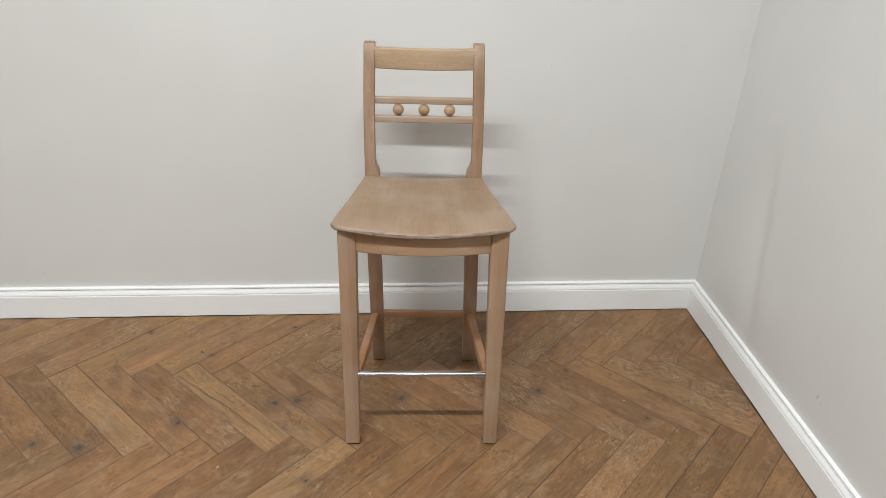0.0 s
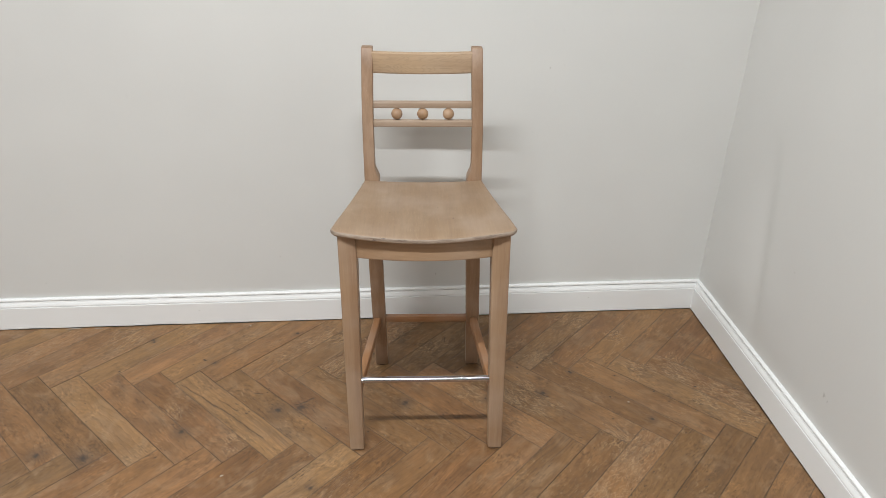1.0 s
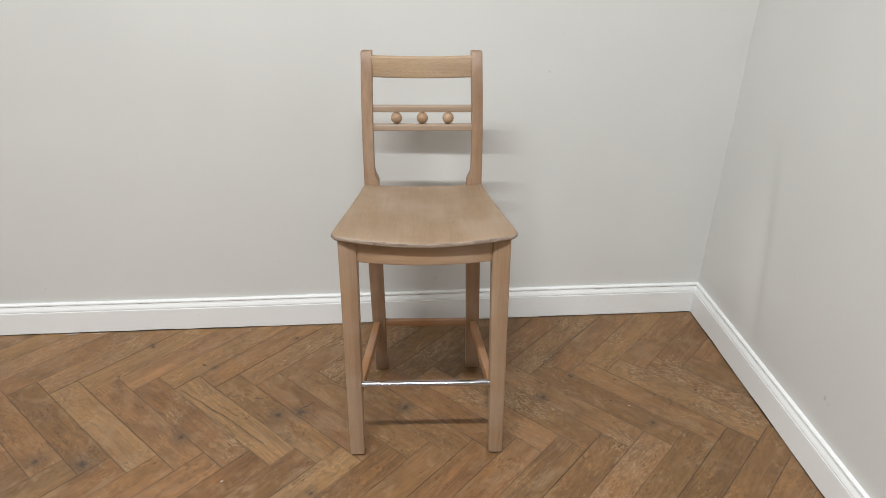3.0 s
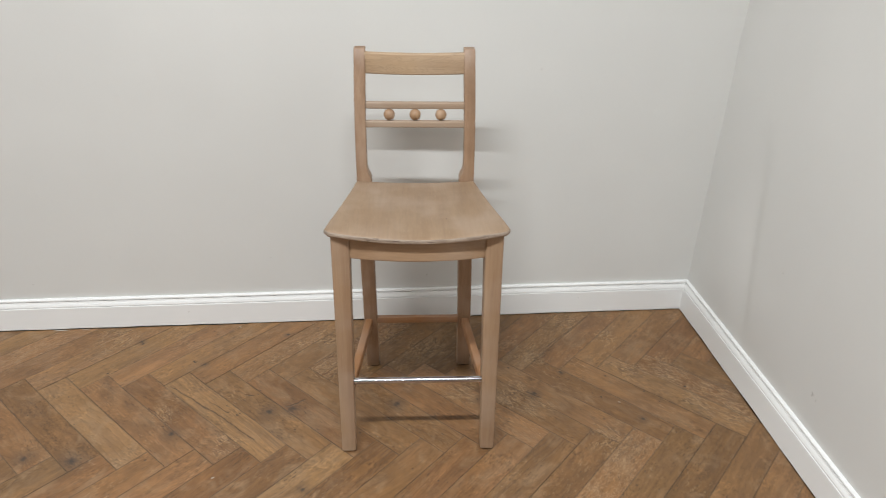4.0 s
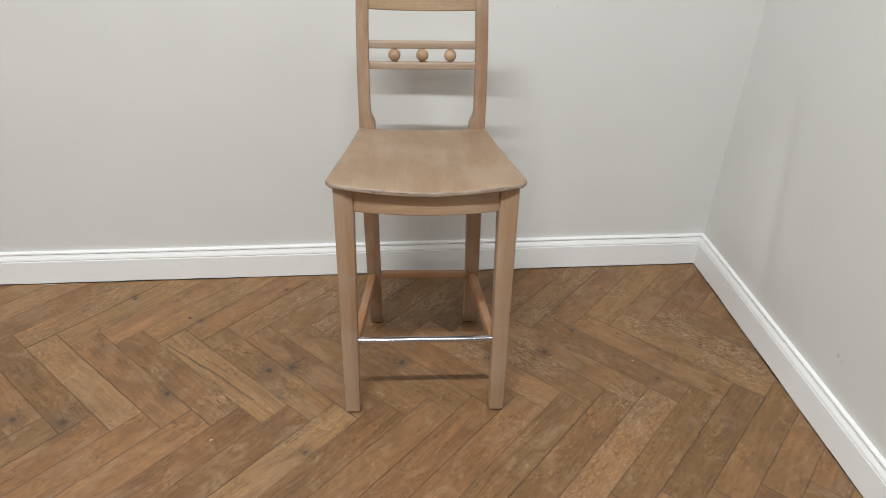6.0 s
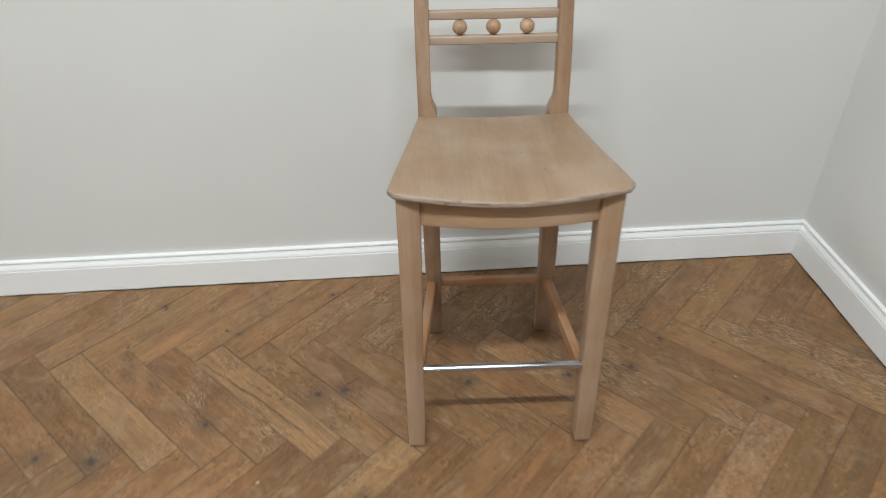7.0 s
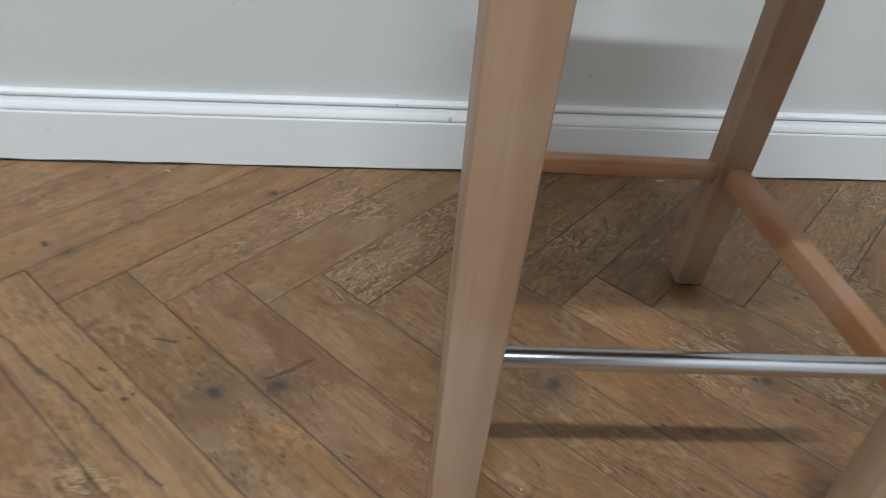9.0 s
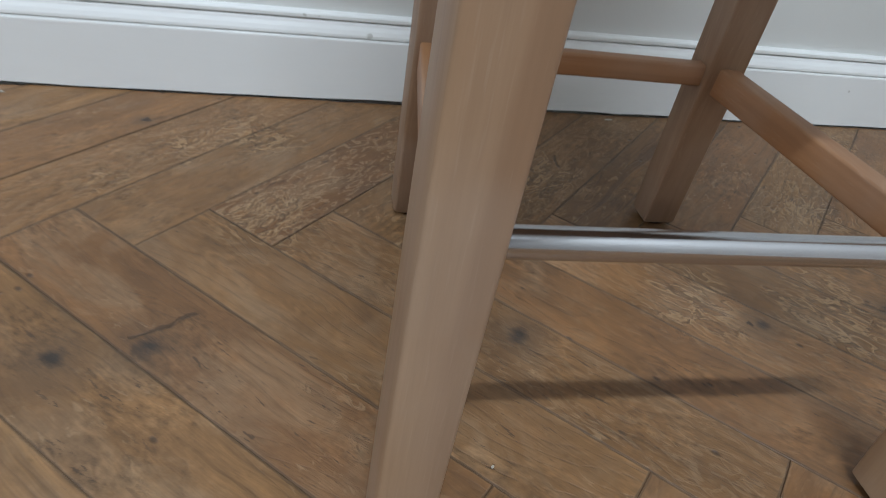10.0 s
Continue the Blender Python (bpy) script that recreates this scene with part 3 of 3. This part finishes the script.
# front legs: z, inner, outer, front, back
FRONT = [(0.003, 0.170, 0.199, 0.0, 0.031), (0.007, 0.166, 0.202, -0.003, 0.035), (0.59, 0.1535, 0.195, -0.0065, 0.040), (0.648, 0.1535, 0.1945, -0.007, 0.040)]
# back legs and posts, one piece each: z, inner, outer, front, back, sideways drift of the foot
BACK = [(0.003, 0.125, 0.157, 0.364, 0.391), (0.007, 0.122, 0.160, 0.361, 0.395), (0.19, 0.121, 0.159, 0.343, 0.381), (0.29, 0.120, 0.1585, 0.335, 0.374),
        (0.38, 0.119, 0.158, 0.329, 0.369), (0.47, 0.118, 0.157, 0.326, 0.367), (0.56, 0.117, 0.156, 0.325, 0.368), (0.62, 0.117, 0.156, 0.326, 0.370), (0.644, 0.117, 0.156, 0.328, 0.371),
        (0.652, 0.1195, 0.156, 0.329, 0.371), (0.664, 0.125, 0.156, 0.330, 0.370), (0.676, 0.1275, 0.156, 0.332, 0.370),
        (0.72, 0.128, 0.1565, 0.338, 0.373), (0.78, 0.128, 0.1565, 0.348, 0.380), (0.86, 0.127, 0.156, 0.365, 0.395), (0.93, 0.1255, 0.1545, 0.382, 0.411), (0.9715, 0.125, 0.154, 0.395, 0.423),
        (0.9735, 0.1256, 0.1534, 0.3964, 0.4224), (0.9745, 0.1272, 0.1518, 0.398, 0.421)]
for side in (-1, 1):
    front, back = [], []
    for z, i, o, f, b in FRONT:
        front.append((z, min(side * i, side * o), max(side * i, side * o), f, b))
    leg = upright("leg", front, OAK_Z, 0.0035)
    for z, i, o, f, b in BACK:
        drift = 0.007 * max(0.0, 1 - z / 0.5)
        back.append((z, min(side * i, side * o) + drift, max(side * i, side * o) + drift, f, b))
    post = upright("back_post", back, OAK_POST_SHADED, 0.0028)
    for u, v, owner in ((side * 0.185, 0.017, leg), (side * 0.141 + 0.007, 0.377, post)):
        bm = bmesh.new()
        loft(bm, [[(a, b, z) for a, b in rounded(u - 0.012, u + 0.012, v - 0.012, v + 0.012, 0.01)] for z in (0.0002, 0.0035)])
        part("glide", bm, FELT, "dark felt glide under the leg", parent=owner)


# seat board: dished, bowed in front, rounded rim
def seat_point(x, y, inset, drop):
    """x: -1..1 across, y: 0 front..1 back."""
    ax = abs(x)
    corner = max(0.0, (ax - 0.93) / 0.07)
    vf = -0.043 + 0.032 * ax ** 1.75 + 0.010 * corner ** 2 + inset
    vb = 0.334 - inset
    v = vf + (vb - vf) * y
    half = 0.2095 - (v + 0.01) * 0.155 - inset
    u = x * half
    z = lerp_table([(-0.06, 0.663), (-0.03, 0.6645), (0.0, 0.665), (0.05, 0.662), (0.12, 0.655), (0.2, 0.648), (0.28, 0.6435), (0.34, 0.642)], v)[0]
    z -= 0.006 * (1 - x * x) + (0.003 if inset > 0.004 and drop > 0 else 0.0)
    return (u, v, z - drop)


def seat_board():
    nx, ny = 36, 26
    bm = bmesh.new()
    grids = []
    for inset, drop in ((0.005, 0.0), (0.004, 0.0124)):
        grids.append([[bm.verts.new(seat_point(-1 + 2 * i / nx, j / ny, inset, drop)) for i in range(nx + 1)] for j in range(ny + 1)])
    for g, flip in ((grids[0], False), (grids[1], True)):
        for j in range(ny):
            for i in range(nx):
                q = (g[j][i], g[j][i + 1], g[j + 1][i + 1], g[j + 1][i])
                bm.faces.new(q[::-1] if flip else q)
    edge = [(i, 0) for i in range(nx)] + [(nx, j) for j in range(ny)] + [(i, ny) for i in range(nx, 0, -1)] + [(0, j) for j in range(ny, 0, -1)]
    loops = [[grids[0][j][i] for i, j in edge]]
    for inset, drop in ((0.0014, 0.0010), (0.0, 0.0028), (0.0, 0.0092), (0.0006, 0.0118)):
        loops.append([bm.verts.new(seat_point(-1 + 2 * i / nx, j / ny, inset, drop)) for i, j in edge])
    loops.append([grids[1][j][i] for i, j in edge])
    for li, (a, b) in enumerate(zip(loops, loops[1:])):
        for i in range(len(a)):
            f = bm.faces.new((a[i], b[i], b[(i + 1) % len(a)], a[(i + 1) % len(a)]))
            f.material_index = 1 if li in (1, 2) else 0
    return part("seat", bm, [OAK_V, WORN], "dished limed oak seat board with a worn front rim", smooth=True)


seat_board()


def bent_rail(name, u0, u1, mat, v_mid, thick, z0, z1, bow=0.0, sag=0.0, arch=0.0, radius=0.003, steps=14, label=""):
    """A rail across the chair; bow: how far its middle lies behind its ends; sag: how far it drops; arch: rise of its lower edge."""
    bm = bmesh.new()
    rings = []
    for i in range(steps + 1):
        f = i / steps
        h = 1 - (2 * f - 1) ** 2
        u = u0 + (u1 - u0) * f
        v = v_mid + bow * h
        rings.append([(u, a, b) for a, b in rounded(v - thick / 2, v + thick / 2, z0 - sag * h + arch * h, z1 - sag * h, radius)])
    loft(bm, rings)
    return smooth_by_angle(part(name, bm, mat, label))


bent_rail("top_rail", -0.1275, 0.1275, OAK_RAIL, 0.400, 0.018, 0.911, 0.965, bow=0.004, sag=0.004, radius=0.004, label="honey limed oak top rail with cathedral grain")
bent_rail("cross_rail", -0.130, 0.130, OAK_CROSS, 0.377, 0.016, 0.826, 0.843, radius=0.0025)
bent_rail("cross_rail", -0.130, 0.130, OAK_CROSS, 0.366, 0.016, 0.7795, 0.7965, radius=0.0025)
for u in (-0.067, 0.0, 0.067):
    bm = bmesh.new()
    bmesh.ops.create_uvsphere(bm, u_segments=24, v_segments=14, radius=0.0148)
    bmesh.ops.translate(bm, verts=bm.verts, vec=(u, 0.3715, 0.8112))
    part("ball", bm, OAK_BALL, "small turned honey oak ball", smooth=True)
bent_rail("front_apron", -0.156, 0.156, OAK_APRON, 0.009, 0.020, 0.590, 0.646, bow=-0.024, arch=0.003)
bent_rail("back_apron", -0.120, 0.120, OAK_U, 0.347, 0.020, 0.568, 0.624)
bent_rail("back_stretcher", -0.122, 0.126, OAK_BOUNCE_ACROSS, 0.358, 0.015, 0.1715, 0.193)


def side_rail(name, side, z0, z1, thick, mat):
    bm = bmesh.new()
    rings = []
    for v, u in ((0.034, 0.176), (0.346, 0.143)):
        rings.append([(side * u + (0.003 if v > 0.2 else 0) + a, v, b) for a, b in rounded(-thick / 2, thick / 2, z0, z1, 0.0025)])
    loft(bm, rings)
    return smooth_by_angle(part(name, bm, mat))


for side in (-1, 1):
    side_rail("side_stretcher", side, 0.166, 0.194, 0.020, OAK_BOUNCE)
    side_rail("side_apron", side, 0.578, 0.622, 0.020, OAK_V)

bm = bmesh.new()
loft(bm, [[(u, 0.0062 + 0.0078 * math.cos(2 * math.pi * i / 24), 0.2343 + 0.0078 * math.sin(2 * math.pi * i / 24)) for i in range(24)] for u in (-0.166, 0.166)])
smooth_by_angle(part("foot_bar", bm, CHROME, "polished round steel foot bar"))

# ---- flakes of paint on the floor ----
def paint_flake(x, y, turn, length, width):
    bm = bmesh.new()
    ring = [(length * a, width * b) for a, b in ((-0.5, -0.3), (-0.1, -0.5), (0.4, -0.35), (0.5, 0.15), (0.15, 0.5), (-0.35, 0.4))]
    loft(bm, [[(a, b, z) for a, b in ring] for z in (0.0, 0.0009)])
    ob = mesh_object("paint_flake", bm, FLAKE)
    ob.matrix_world = pose(x, y, 0.0, 0, 0, turn)
    return tagged(ob, "small flake of white paint lying on the floorboards", "paint flake", "flakes of paint")


for x, y, turn, length, width in ((0.224, 1.984, 5, 0.014, 0.004), (-1.140, 1.994, 2, 0.050, 0.004), (-1.060, 1.993, -4, 0.030, 0.003), (-0.553, 1.979, -30, 0.008, 0.003), (-0.512, 1.308, 20, 0.009, 0.004), (-0.094, 1.427, 40, 0.003, 0.002), (0.62, 1.52, -15, 0.007, 0.003)):
    paint_flake(x, y, turn, length, width)

# ---- herringbone boards, last ----
floor = slab("floor", WEST, EAST, SOUTH, NORTH, -0.10, -THICK - 0.001, GAP, "worn brown oak herringbone parquet floor", "floor")


def board_mesh(g=0.0001):
    """One board; g: half of the open joint round it."""
    bm = bmesh.new()
    c = 0.0003
    x1, y1 = LONG - g, WIDE - g
    loft(bm, [[(g, g, -THICK), (x1, g, -THICK), (x1, y1, -THICK), (g, y1, -THICK)], [(g, g, -c), (x1, g, -c), (x1, y1, -c), (g, y1, -c)],
              [(g + c, g + c, 0), (x1 - c, g + c, 0), (x1 - c, y1 - c, 0), (g + c, y1 - c, 0)]])
    return bm


def cut_board(m, g, slack):
    """A board's mesh, cut short of the skirting by slack; None where nothing is left."""
    bm = board_mesh(g)
    inv = m.inverted()
    touched = False
    for co, no in (((EAST - 0.0174 - slack, 0, 0), (1, 0, 0)), ((WEST + 0.004, 0, 0), (-1, 0, 0)), ((0, NORTH - 0.0176 - slack, 0), (0, 1, 0)), ((0, SOUTH + 0.004, 0), (0, -1, 0))):
        res = bmesh.ops.bisect_plane(bm, geom=bm.verts[:] + bm.edges[:] + bm.faces[:], plane_co=inv @ Vector(co), plane_no=inv.to_3x3() @ Vector(no), clear_outer=True)
        cuts = [e for e in res["geom_cut"] if isinstance(e, bmesh.types.BMEdge)]
        if cuts:
            touched = True
            bmesh.ops.holes_fill(bm, edges=cuts)
        if not bm.faces:
            bm.free()
            return None, True
    return bm, touched


JOINTS = (0.00005, 0.00008, 0.00012, 0.00025)
WHOLE = []
for g in JOINTS:
    me = bpy.data.meshes.new("board")
    bm = board_mesh(g)
    bmesh.ops.recalc_face_normals(bm, faces=bm.faces)
    bm.to_mesh(me)
    bm.free()
    me.materials.append(BOARD)
    WHOLE.append(me)
rest = [bmesh.new(), bmesh.new()]
SWING = [Matrix.Rotation(radians(-45), 4, "Z"), Matrix.Rotation(radians(45), 4, "Z")]
rng = random.Random(4)
# how light each board in view is, 0 to 9, along the rows from the back wall
# row 0 holds light: left boards raised a step, board 2 read in shade
LIGHTNESS = {0: (-10, "77577766653443455665"), 1: (-9, "5376474555564545745"), 2: (-8, "545633745454464355")}
SWIRLED = {(0, -2): 0.35, (0, 0): 0.8, (0, 2): 0.35, (0, 5): 0.45, (1, 8): 0.8, (1, 0): 0.3, (2, 5): 0.6, (1, 2): 0.3, (0, -9): 0.4}
RIBBED = {(0, 3): 1.0, (0, 4): 0.4, (0, 5): 0.4, (2, -1): 0.8, (2, 3): 0.7, (1, -4): 0.55, (1, 9): 0.7, (2, 7): 0.4}
# zigzag valleys of each row's upper boundary: x phase, y; odd rows fall to the right, even rows to the left
phase, y = -0.2455, 1.683
rows = [(phase + RUN, y + RUN, 1)]
falls = 0
while y > SOUTH - 0.5:
    rows.append((phase, y, falls))
    phase, y = (phase + RUN, y - RUN) if falls == 0 else (phase - RUN, y - RUN)
    falls = 1 - falls
for row, (px, py, kind) in enumerate(rows):
    for n in range(-56, 45):
        x = px + n * STEP
        drop = -rng.random() * 0.0007
        fit = rng.randrange(4)
        if kind == 0:
            m = pose(x, py, drop, 0, 0, -45)
        else:
            m = pose(x - RUN - STEP / 2, py - RUN + STEP / 2, drop, 0, 0, 45) @ Matrix.Translation((0, -WIDE, 0))
        centre = m @ Vector((LONG / 2, WIDE / 2, 0))
        if not (WEST - 0.3 < centre.x < EAST + 0.3 and SOUTH - 0.3 < centre.y < NORTH + 0.3):
            continue
        bm, touched = cut_board(m, JOINTS[fit], rng.random() ** 2 * 0.0022)
        if bm is None:
            continue
        if centre.y > -0.4 and centre.x > -2.4:
            if touched:
                ob = mesh_object("board", bm, BOARD, floor)
            else:
                bm.free()
                ob = new("board", WHOLE[fit])
                ob.parent = floor
            ob.matrix_world = m
            first, digits = LIGHTNESS.get(row, (0, ""))
            tone = int(digits[n - first]) / 9 if 0 <= n - first < len(digits) else rng.uniform(0.3, 0.75)
            ob.color = (0.5 + (tone - 0.5) * 0.8 + rng.uniform(-0.04, 0.04), SWIRLED.get((row, n), 0.0), RIBBED.get((row, n), 0.0), 0)
        else:
            bmesh.ops.transform(bm, matrix=SWING[kind].inverted() @ m, verts=bm.verts)
            me = bpy.data.meshes.new("tmp")
            bm.to_mesh(me)
            bm.free()
            rest[kind].from_mesh(me)
            bpy.data.meshes.remove(me)
for kind in (0, 1):
    ob = mesh_object("far_boards", rest[kind], BOARD, floor, "worn brown oak herringbone boards")
    ob.matrix_world = SWING[kind]
    ob.color = (0.5, 0.0, 0.0, 1)
    tagged(ob, kind="stuff")
